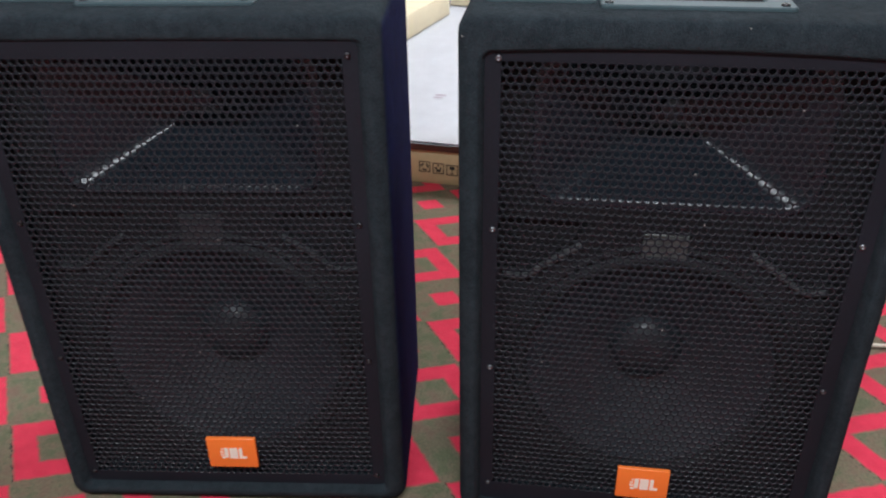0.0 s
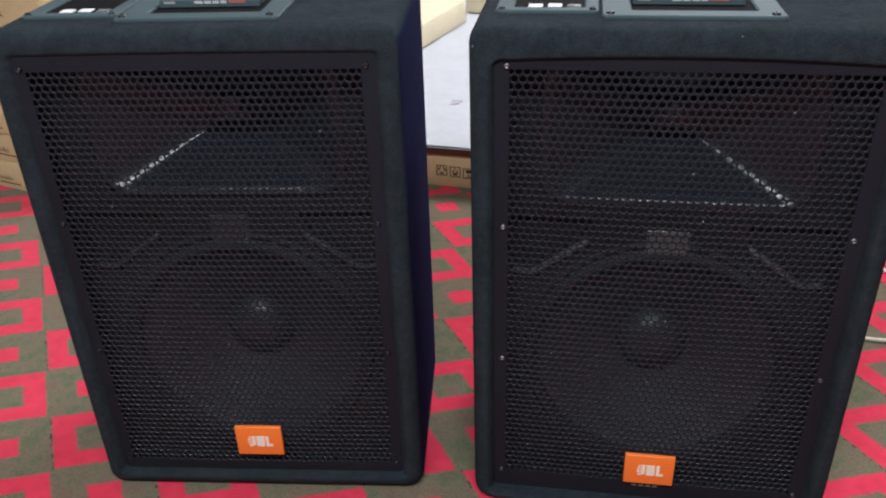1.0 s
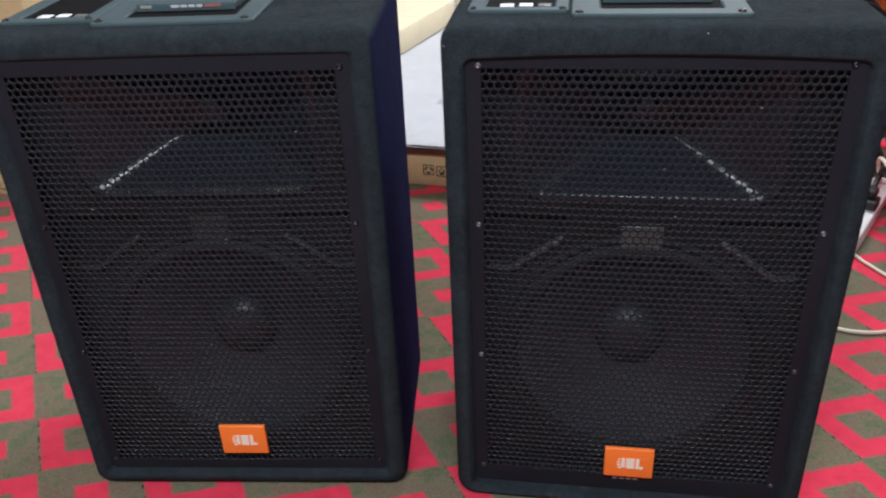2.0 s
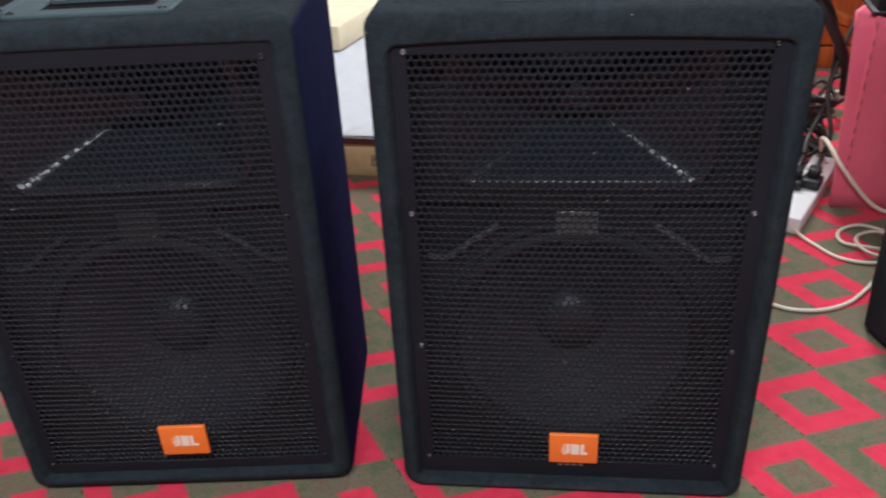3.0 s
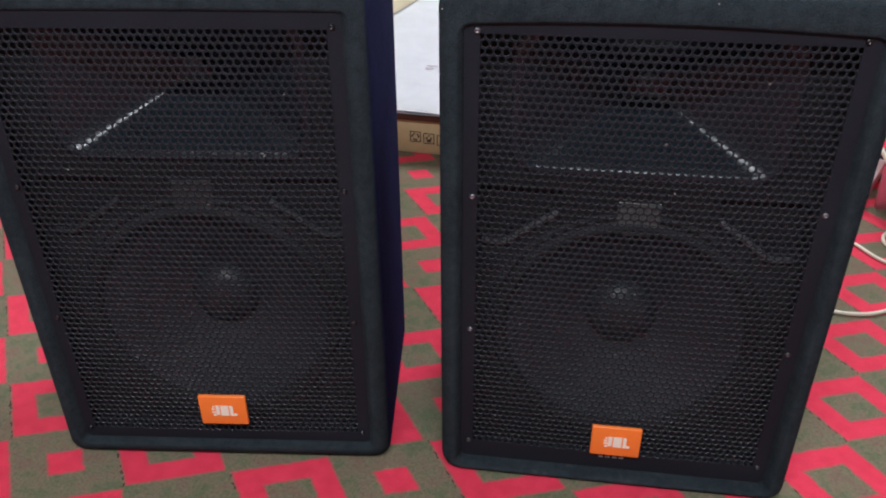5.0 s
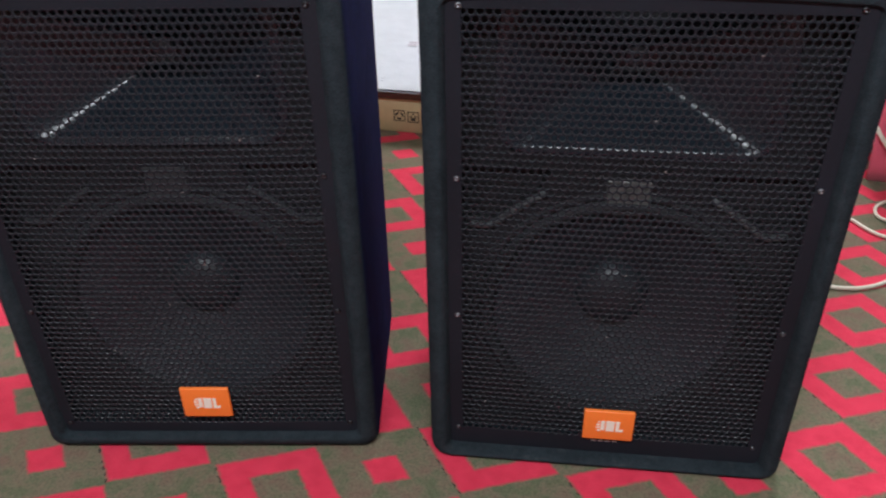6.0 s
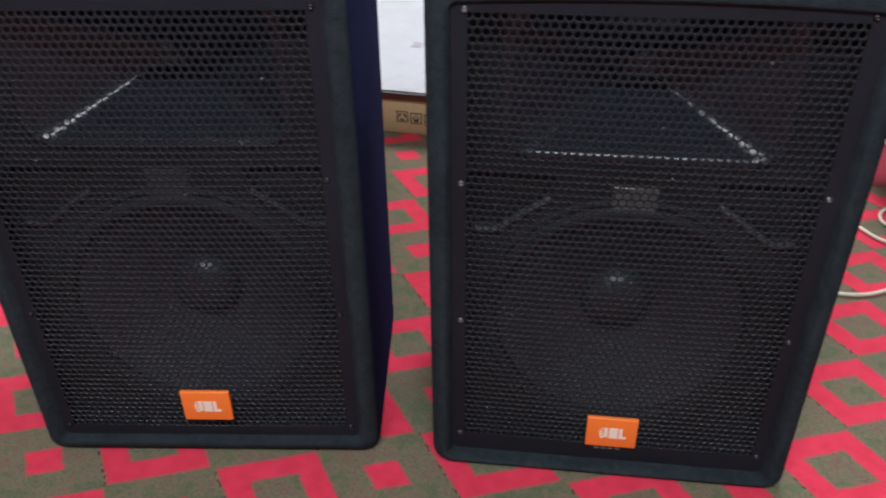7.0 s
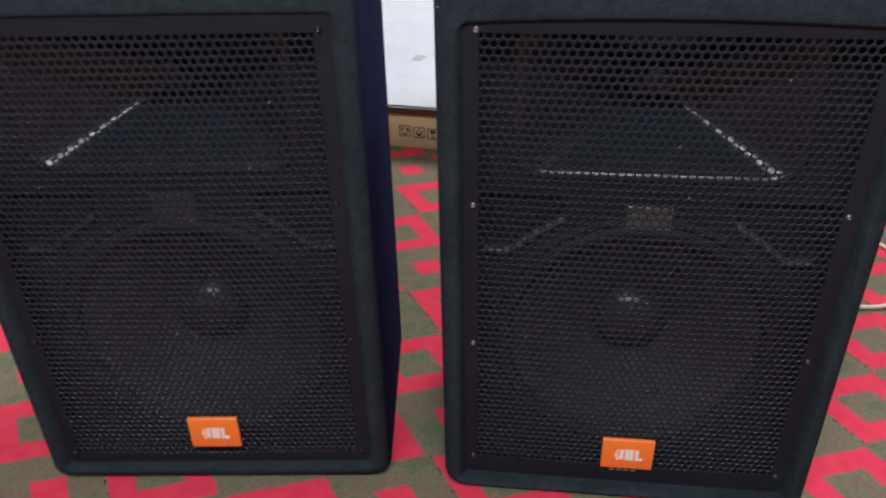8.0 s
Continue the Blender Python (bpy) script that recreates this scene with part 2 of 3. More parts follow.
def glide(points, steps=8):
    """A smooth curve through points."""
    p = [Vector(q) for q in points]
    p = [p[0] * 2 - p[1], *p, p[-1] * 2 - p[-2]]
    out = []
    for a, b, c, d in zip(p, p[1:], p[2:], p[3:]):
        for s in range(steps):
            t = s / steps
            out.append(0.5 * ((2 * b) + (c - a) * t + (2 * a - 5 * b + 4 * c - d) * t * t + (3 * b - a - 3 * c + d) * t ** 3))
    return [*out, p[-2]]


def tube(points, r, n=10, steps=8):
    line = glide(points, steps)
    rings = []
    side = Vector((0, 0, 1))
    for i, q in enumerate(line):
        way = (line[min(i + 1, len(line) - 1)] - line[max(i - 1, 0)]).normalized()
        e = way.cross(side)
        e = e.normalized() if e.length > 0.05 else way.orthogonal().normalized()
        f = way.cross(e)
        rings.append([q + e * r * math.cos(2 * math.pi * s / n) + f * r * math.sin(2 * math.pi * s / n) for s in range(n)])
    return smooth(loft(rings, True, True))


def merged(*shapes):
    """One bmesh out of several."""
    bm = bmesh.new()
    for s in shapes:
        data = bpy.data.meshes.new("piece")
        s.to_mesh(data)
        s.free()
        bm.from_mesh(data)
        bpy.data.meshes.remove(data)
    return bm


def lettering(text, size, material, parent, m, label=""):
    """Flat printed letters as a mesh, standing in the plane of m."""
    data = bpy.data.curves.new("lettering", "FONT")
    data.body, data.size, data.resolution_u = text, size, 2
    tmp = new("lettering", data)
    bpy.context.view_layer.update()
    mesh = bpy.data.meshes.new_from_object(tmp.evaluated_get(bpy.context.evaluated_depsgraph_get()))
    bpy.data.objects.remove(tmp)
    ob = part("lettering", mesh, material, parent, label)
    ob.matrix_basis = m
    return ob


# ---- room ----
def structure(name, shape, material, label, category):
    return tagged(part(name, shape, material), label, category, "", "structure")


structure("floor", box(-2.6, 2.6, -2.6, 3.2, -0.05, 0.0), CARPET, "red and olive patterned woven carpet, worn and mottled", "carpet")
structure("wall_north", box(-2.7, 2.7, 3.2, 3.3, -0.05, 2.7), WALL, "plain cream painted wall", "wall")
structure("wall_south", box(-2.7, 2.7, -2.7, -2.6, -0.05, 2.7), WALL, "plain cream painted wall", "wall")
structure("wall_west", box(-2.7, -2.6, -2.6, 3.2, -0.05, 2.7), WALL, "plain cream painted wall", "wall")
structure("wall_east", box(2.6, 2.7, -2.6, 3.2, -0.05, 2.7), WALL, "plain cream painted wall", "wall")
structure("ceiling", box(-2.7, 2.7, -2.7, 3.3, 2.7, 2.8), CEILING, "plain white ceiling", "ceiling")

# ---- loudspeakers ----
HALF, TALL, DEEP = 0.238, 0.682, 0.40


def cabinet_shell(toe, proud, brow, arch):
    def edged(*args):
        ring = rrect(*args)
        return ring[:7] + [tuple(Vector(ring[6]).lerp(Vector(ring[7]), k / 10)) for k in range(1, 10)] + ring[7:]

    rings = [edged(-0.15, 0.15, 0.012, TALL - 0.012, 0.02, DEEP), edged(-0.158, 0.158, 0.002, TALL - 0.002, 0.024, DEEP - 0.008),
             edged(-0.166, 0.166, 0, TALL, 0.018, DEEP - 0.02), edged(-0.234, 0.234, 0, TALL, 0.018, 0.298),
             edged(-HALF, HALF, 0, TALL, 0.018, 0.284), edged(-HALF, HALF, 0, TALL, 0.018, 0.03), edged(-HALF, HALF, 0, TALL, 0.018, 0.012)]
    for s in range(1, 8):
        a = radians(90 * s / 7)
        c = 1 - math.cos(a)
        rings.append(edged(-HALF + 0.0175 * c, HALF - 0.0175 * c, toe * c, TALL - min(0.025, brow - 0.006) * c, 0.0185 - 0.0015 * c, 0.014 - (0.014 + proud) * math.sin(a)))
    steps = ((0.0205, brow - 0.0045, toe + 0.002, 0.0006 - proud), (0.0232, brow - 0.0026, toe + 0.0035, 0.0035 - proud), (0.0262, brow - 0.0012, toe + 0.0045, -0.40 * proud),
             (0.0290, brow, toe + 0.0055, 0.0006), (0.0290, brow, toe + 0.0055, 0.05))
    for inset, top, low, y in steps:
        rings.append(edged(-HALF + inset, HALF - inset, low, TALL - top, 0.008 + 0.006 * (y < -0.8 * proud), y))
        rings[-1] = [(x, y, z + arch * (1 - (x / 0.21) ** 2) if z > 0.62 else z) for x, y, z in rings[-1]]
    for ring in rings:
        for i, (x, y, z) in enumerate(ring):
            if y < 0.0 and z > 0.60:
                ring[i] = (x, y * (1 - 0.75 * min(1, (z - 0.60) / 0.045)), z)
    return smooth(loft(rings, close_first=True))


def perforated_sheet():
    """Punched steel sheet: a honeycomb of round holes with real thickness, and a plain flange round it."""
    pitch, hole, thick = 0.0092, 0.00385, 0.0016
    row = 0.0086
    outer = [(math.cos(radians(30 + 60 * s)) * pitch / math.sqrt(3), math.sin(radians(30 + 60 * s)) * row / 1.5) for s in range(6)]
    inner = [(math.cos(radians(30 + 30 * s)) * hole, math.sin(radians(30 + 30 * s)) * hole) for s in range(12)]
    verts, faces = [], []
    rows, cols = 69, 43
    marks = []
    for r in range(rows):
        for c in range(cols - r % 2):
            x = (c - (cols - 1) / 2 + 0.5 * (r % 2)) * pitch
            z = 0.0485 + r * row
            n = len(verts)
            bow = 0.004 * (1 - (x / 0.2) ** 2) * (1 - ((z - 0.34) / 0.31) ** 2)
            verts += [(x + a, -bow, z + b) for a, b in outer]
            verts += [(x + a * 1.08, -bow, z + b * 1.08) for a, b in inner]
            verts += [(x + a, 0.0004 - bow, z + b) for a, b in inner]
            verts += [(x + a, thick - bow, z + b) for a, b in inner]
            for s in range(6):
                e, f = n + s, n + (s + 1) % 6
                i0, i1, i2 = n + 6 + 2 * s, n + 6 + 2 * s + 1, n + 6 + (2 * s + 2) % 12
                faces += [(e, i0, i1), (e, i1, f), (f, i1, i2)]
                marks += [0, 0, 0]
            for s in range(12):
                a, b = n + 6 + s, n + 6 + (s + 1) % 12
                faces += [(a, a + 12, b + 12, b), (a + 12, a + 24, b + 24, b + 12)]
                marks += [1, 1]
    z0, z1, xw = 0.0120, 0.6640, 0.2150
    base = len(verts)
    x2, z2, z3 = 0.1941, 0.0455, 0.6360
    for y in (-0.0001, thick):
        verts += [(-xw, y, z0), (xw, y, z0), (xw, y, z1), (-xw, y, z1), (-x2, y, z2), (x2, y, z2), (x2, y, z3), (-x2, y, z3)]
    for s in range(4):
        t = (s + 1) % 4
        faces += [(base + s, base + t, base + 4 + t, base + 4 + s), (base + 12 + s, base + 12 + t, base + 8 + t, base + 8 + s)]
        faces.append((base + 4 + s, base + 4 + t, base + 12 + t, base + 12 + s))
    data = bpy.data.meshes.new("grille")
    data.from_pydata(verts, [], faces)
    data.materials.append(GRILLE)
    data.materials.append(RIM_GLINT)
    marks += [0] * (len(faces) - len(marks))
    data.polygons.foreach_set("material_index", marks)
    data.update()
    return data


def horn_flare():
    """A wide horn: a sloping floor and side walls that run from a small throat to the mouth, with a rolled lower lip."""
    rings = []
    for s in range(17):
        t = s / 16
        w, low, high = 0.018 + 0.130 * t, 0.5255 - 0.0595 * t, 0.559 + 0.066 * t
        rings.append(rrect(-w, w, low, high, 0.0040 + 0.0230 * t, 0.124 - 0.084 * t))
    start = radians(35)
    for s in range(1, 9):
        a = start + radians(95) * s / 8
        grow, y = 0.0080 * (math.cos(start) - math.cos(a)), 0.040 - 0.0080 * (math.sin(a) - math.sin(start))
        rings.append(rrect(-0.148 - grow, 0.148 + grow, 0.466 - grow, 0.625 + grow, 0.027 + grow, y))
    rings.append(rrect(-0.1608, 0.1608, 0.4532, 0.6378, 0.0398, 0.050))
    for ring in rings[-10:]:
        for i, (x, y, z) in enumerate(ring):
            up = min(1, max(0, (z - 0.481) / 0.03))
            ring[i] = (x, y + max(0, 0.0398 - y) * up, z)
    return smooth(loft(rings, close_first=True))


def port_rim(side):
    pts = PORT_SHAPE
    cx, cz = 0.155, 0.405
    rings = []
    for k, y in ((1.06, 0.042), (1.05, 0.0395), (1.0, 0.0398), (0.97, 0.043), (0.93, 0.046), (0.90, 0.051)):
        rings.append([(side * (cx + (x - cx) * k), y, cz + (z - cz) * k) for x, z in pts])
    return loft(rings, close_last=True)


def port_rail(side):
    return tube([(side * 0.097, 0.039, 0.404), (side * 0.130, 0.038, 0.382), (side * 0.157, 0.038, 0.3605), (side * 0.170, 0.038, 0.356), (side * 0.191, 0.039, 0.3575)], 0.0046, 10, 5)


PORT_SHAPE = [(0.090, 0.436), (0.188, 0.436), (0.201, 0.425), (0.201, 0.364), (0.165, 0.361), (0.100, 0.406)]


def baffle_board(lift):
    """The front board, cut out for the horn, the woofer and the two ports."""
    bm = bmesh.new()
    y = 0.0405
    loops = [[(-0.222, y, 0.012), (0.222, y, 0.012), (0.222, y, 0.662), (-0.222, y, 0.662)],
             rrect(-0.1570, 0.1570, 0.4570 + lift, 0.6340 + lift, 0.036, y), circle(0, 0.222, 0.180, y)]
    for side in (-1, 1):
        loops.append([(side * (0.155 + (x - 0.155) * 1.04), y, 0.405 + (z - 0.405) * 1.04) for x, z in PORT_SHAPE])
    edges = []
    for pts in loops:
        vs = [bm.verts.new(q) for q in pts]
        edges += [bm.edges.new((vs[i], vs[(i + 1) % len(vs)])) for i in range(len(vs))]
    bmesh.ops.triangle_fill(bm, use_beauty=True, use_dissolve=False, edges=edges)
    return bm


def turned(profile, cz, n=64):
    """A body of revolution about the woofer's axis, from (radius, y) steps."""
    return smooth(loft([circle(0, cz, r, y, n) for r, y in profile]))


def screw_head(r=0.0036):
    bm = loft([circle(0, 0, r, 0.0015, 14), circle(0, 0, r, -0.0004, 14), circle(0, 0, r * 0.75, -0.0018, 14), circle(0, 0, r * 0.42, -0.0020, 14), circle(0, 0, r * 0.36, -0.0008, 14)], True, True)
    return smooth(bm)


SHEET = perforated_sheet()
SCREW_X, SCREW_Z = 0.2, (0.6392, 0.44, 0.2433, 0.045)


def loudspeaker(at, turn, label, badge_z, screws, print_below, toe, proud, brow, arch, shift, width):
    sp = thing("loudspeaker", at, label, "loudspeaker", "loudspeakers on the carpet", turn)
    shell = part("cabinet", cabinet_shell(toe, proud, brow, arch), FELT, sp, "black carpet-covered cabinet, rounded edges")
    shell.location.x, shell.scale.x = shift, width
    part("grille", SHEET, GRILLE, sp, "perforated black steel grille")
    lift = 0.0 if print_below else 0.006
    part("baffle", baffle_board(lift), BAFFLE, sp, "matt black board behind the grille")
    horn = part("horn", horn_flare(), PLASTIC, sp, "glossy black treble horn")
    throat = part("throat", smooth(loft([circle(0, 0.548, 0.014, 0.123, 24), circle(0, 0.548, 0.012, 0.115, 24), circle(0, 0.548, 0.007, 0.119, 24), circle(0, 0.548, 0.002, 0.112, 24)], True, True)), THROAT, sp, "grey driver mouth deep in the horn")
    horn.location.z = throat.location.z = lift
    woofer = part("woofer", turned([(0.187, 0.05), (0.187, 0.041), (0.184, 0.038), (0.177, 0.039), (0.175, 0.044)], 0.222), SURROUND, sp, "round black woofer frame")
    part("surround", turned([(0.177, 0.043), (0.174, 0.038), (0.170, 0.035), (0.165, 0.034), (0.160, 0.036), (0.157, 0.040), (0.155, 0.046)], 0.222), SURROUND, woofer)
    part("cone", turned([(0.157, 0.044)] + [(0.154 - 0.0109 * s, 0.046 + 0.0062 * s - 0.0001 * s * s) for s in range(11)], 0.222), CONE, woofer)
    part("dust_cap", turned([(0.050, 0.104), (0.049, 0.096), (0.044, 0.086), (0.034, 0.078), (0.020, 0.0735), (0.008, 0.072), (0.0005, 0.0718)], 0.222, 40), CAP, woofer)
    for side in (-1, 1):
        part("port", port_rim(side), RECESS, sp, "moulded bass port")
        part("port_rail", port_rail(side), LIT_PORT if print_below else DIM_GREY, sp, "moulded edge under the port, its light put into the colour")
    sticker = part("sticker", box(-0.026, 0.026, 0.0375, 0.0400, 0.378, 0.424, 0.001, 1), STICKER if print_below else DIM_GREY, sp, "small aged paper sticker")
    sticker.location.z = 1.5 * lift
    head = screw_head()
    spots = [(x, z) for z in SCREW_Z for x in (-SCREW_X, SCREW_X)]
    for (x, z), metal in zip(spots, screws):
        s = part("screw", head.copy(), metal, sp)
        s.location = (x * (0.985 if z > 0.6 and print_below else 1), -0.0008, z + 0.003 * (x > 0 and z > 0.4 and print_below))
    head.free()
    badge = part("badge", smooth(box(-0.0336, 0.0336, -0.0065, -0.0005, -0.0258, 0.0258, 0.0016, 3)), ORANGE, sp, "orange badge with a pale printed mark")
    badge.location = (0.0048, -0.003, badge_z)
    emblem = [(-0.0145, -0.0120, 0.006, 0.0085), (-0.0165, -0.0120, 0.001, 0.0035), (-0.0165, -0.0110, -0.004, -0.0015), (-0.0105, -0.0052, -0.0075, 0.0095),
              (-0.0148, -0.0105, -0.0095, -0.0065), (-0.0036, 0.0078, -0.0090, 0.0095), (0.0095, 0.0142, -0.0090, 0.0095), (0.0142, 0.0195, -0.0090, -0.0050)]
    for x0, x1, z0, z1 in emblem:
        part("mark", box(x0, x1, -0.0069, -0.0063, z0, z1), CREAM_INK, badge, "pale printed bar")
    if print_below:
        for s in range(4):
            part("print_bar", box(-0.0155 + 0.0095 * s, -0.0090 + 0.0095 * s, -0.0012, 0.0, 0.0370, 0.0398), GREY_INK, sp, "small worn pale print")
    rnd = random.Random(int(abs(at[0]) * 1000))
    for s in range(7):
        x, zz = rnd.uniform(-0.18, 0.18), rnd.uniform(0.07, 0.62)
        fleck = part("lint", smooth(box(-0.0012, 0.0012, -0.0004, 0.0004, -0.0007, 0.0007, 0.0003, 1)), GREY_INK, sp, "pale fleck of lint")
        fleck.matrix_basis = pose(x, -0.0047 * (1 - (x / 0.2) ** 2) * (1 - ((zz - 0.34) / 0.31) ** 2) - 0.0006, zz, 0, rnd.uniform(0, 180), 0)
    if print_below:
        for x, y, zz in ((-0.2340, -0.0050, 0.662), (0.045, -0.0046, 0.676)):
            fleck = part("lint", smooth(box(-0.0009, 0.0009, -0.0005, 0.0005, -0.0005, 0.0005, 0.0002, 1)), GREY_INK, sp, "pale fleck of lint")
            fleck.matrix_basis = pose(x, y, zz, 0, 40, 0)
    top_panels(sp)
    return sp


def framed_plate(x0, x1, y0, y1, wx0, wx1, wy0, wy1):
    """A flat moulded frame with rounded corners round a sunken well."""
    def flat(a0, a1, b0, b1, r, z):
        return [(x, y, z) for x, _, y in rrect(a0, a1, b0, b1, r, 0, 4)]
    z = TALL
    rings = [flat(x0, x1, y0, y1, 0.006, z - 0.002), flat(x0, x1, y0, y1, 0.006, z + 0.0025), flat(x0 + 0.0015, x1 - 0.0015, y0 + 0.0015, y1 - 0.0015, 0.005, z + 0.004),
             flat(wx0 - 0.002, wx1 + 0.002, wy0 - 0.002, wy1 + 0.002, 0.005, z + 0.004), flat(wx0, wx1, wy0, wy1, 0.004, z + 0.0025), flat(wx0, wx1, wy0, wy1, 0.004, z + 0.0008)]
    return loft(rings)


def top_panels(sp):
    z = TALL
    small = part("input_panel", framed_plate(-0.216, -0.100, 0.058, 0.205, -0.196, -0.116, 0.074, 0.185), PLATE, sp, "grey moulded input panel")
    part("well", box(-0.198, -0.114, 0.072, 0.187, z - 0.001, z + 0.0012), WELL, small, "black sunken panel")
    for x, y in ((-0.172, 0.088), (-0.150, 0.090), (-0.128, 0.088)):
        part("label_patch", smooth(box(x - 0.008, x + 0.008, y - 0.006, y + 0.008, z + 0.001, z + 0.0026, 0.001, 2)), WHITE_INK if x < -0.14 else STICKER, small, "small printed patch")
    for x, y in ((-0.209, 0.065), (-0.107, 0.065), (-0.209, 0.198), (-0.107, 0.198)):
        s = part("screw", screw_head(0.004), BLACK_STEEL, small)
        s.matrix_basis = pose(x, y, z + 0.0045, -90)
    big = part("handle_panel", framed_plate(-0.097, 0.098, 0.038, 0.225, -0.064, 0.070, 0.064, 0.190), PLATE, sp, "grey moulded handle panel")
    part("well", box(-0.066, 0.072, 0.062, 0.192, z - 0.001, z + 0.0012), WELL, big, "black handle recess")
    bar = part("name_bar", smooth(box(-0.062, 0.062, 0.100, 0.150, z + 0.001, z + 0.0105, 0.0015, 2)), PLATE, big, "grey bar with printed marks and a pale edge")
    part("edge_strip", box(-0.0615, 0.0615, 0.0988, 0.1002, z + 0.0020, z + 0.0042), PLATE, bar)
    for x0, x1, ink in ((-0.056, -0.042, GREY_INK), (-0.018, -0.008, PALE_INK), (-0.006, 0.002, PALE_INK), (0.004, 0.012, PALE_INK), (0.014, 0.021, PALE_INK), (0.024, 0.044, RED_INK)):
        part("print_bar", box(x0, x1, 0.0992, 0.1002, z + 0.0056, z + 0.0088), ink, bar, "printed bar")
    for x, y in ((-0.088, 0.048), (0.086, 0.048), (-0.088, 0.214), (0.086, 0.214)):
        s = part("screw", screw_head(0.0048), BLACK_STEEL, big)
        s.matrix_basis = pose(x, y, z + 0.0045, -90)


first = loudspeaker((-0.3925, -0.0278, 0), 5.86, "black carpeted loudspeaker with dark screws and orange badge, standing on carpet", 0.0905, [BLACK_STEEL] * 8, False, 0.022, 0.014, 0.0280, 0.001, 0.001, 1.0)
loudspeaker((0.1602, 0, 0), 0.0, "black carpeted loudspeaker with bright screws and low orange badge", 0.0750, [STEEL, BLACK_STEEL, STEEL, STEEL, STEEL, GREY_STEEL, GREY_STEEL, GREY_STEEL], True, 0.010, 0.021, 0.0375, 0.0060, 0.0005, 1.010)
third = copy_thing(first, pose(1.002, 0.178, 0, 0, 0, 16.6))
tagged(third, "black carpeted loudspeaker turned aside, beside white cable loops on carpet")

# ---- boxes and paper behind the gap ----
def carton(at, turn, w, d, h, label, group="", material=CARD):
    """A closed carton, its top flaps meeting under a strip of tape."""
    ob = thing("carton", at, label, "carton", group, turn)
    part("body", smooth(box(-w / 2, w / 2, 0, d, 0, h - 0.003, 0.003, 2)), material, ob)
    part("flap", box(-w / 2 + 0.001, w / 2 - 0.001, 0.001, d / 2 - 0.001, h - 0.0035, h), material, ob)
    part("flap", box(-w / 2 + 0.001, w / 2 - 0.001, d / 2 + 0.001, d - 0.001, h - 0.0035, h), material, ob)
    return ob


def flat_on(x, z, y=-0.0006):
    return pose(x, y, z, 90)


def icon_frame(parent, x, z, s):
    t = 0.0022
    sides = [box(x - s, x + s, -0.0008, 0.0002, z + s - t, z + s), box(x - s, x + s, -0.0008, 0.0002, z - s, z - s + t),
             box(x - s, x - s + t, -0.0008, 0.0002, z - s + t, z + s - t), box(x + s - t, x + s, -0.0008, 0.0002, z - s + t, z + s - t)]
    part("print_frame", merged(*sides), BLACK_INK, parent, "square printed frame")


def arrow_ring(parent, x, z, r):
    pieces = []
    for k in range(3):
        a0 = 90 + 120 * k
        ring = []
        for a in (a0 + 15, a0 + 45, a0 + 75, a0 + 95):
            c, s = math.cos(radians(a)), math.sin(radians(a))
            ring.append([(x + c * r * q, y, z + s * r * q) for q, y in ((0.6, -0.0008), (1.0, -0.0008), (1.0, 0.0002), (0.6, 0.0002))])
        pieces.append(loft(ring, True, True))
    part("recycling_mark", merged(*pieces), BLACK_INK, parent, "printed arrows mark")


low = carton((-0.30, 1.035, 0), -6, 0.62, 0.50, 0.093, "brown cardboard carton with black printed symbols, on carpet")
for k in range(3):
    icon_frame(low, 0.008 + 0.035 * k, 0.045 - 0.002 * k, 0.0143)
arrow_ring(low, 0.008, 0.045, 0.0105)
part("print_mark", merged(box(0.0375, 0.0485, -0.0008, 0.0002, 0.0335, 0.0405), box(0.0355, 0.0395, -0.0008, 0.0002, 0.0405, 0.0470), box(0.0465, 0.0505, -0.0008, 0.0002, 0.0405, 0.0470), box(0.041, 0.045, -0.0008, 0.0002, 0.0485, 0.0525)), BLACK_INK, low, "printed mark of two cupped shapes")
part("print_mark", merged(box(0.0770, 0.0790, -0.0008, 0.0002, 0.0325, 0.0425), box(0.0730, 0.0830, -0.0008, 0.0002, 0.0310, 0.0330), box(0.0715, 0.0845, -0.0008, 0.0002, 0.0425, 0.0510)), BLACK_INK, low, "printed glass mark")

carton((-0.13, 2.02, 0), -6, 0.62, 0.50, 0.093, "brown cardboard carton under a wooden board")

board = thing("wooden_board", (-0.30, 1.022, 0.093), "dark brown wooden board lying on a carton", "board", "", -6)
part("plank", smooth(box(-0.55, 0.40, 0, 1.62, 0, 0.020, 0.002, 2)), BOARD, board)


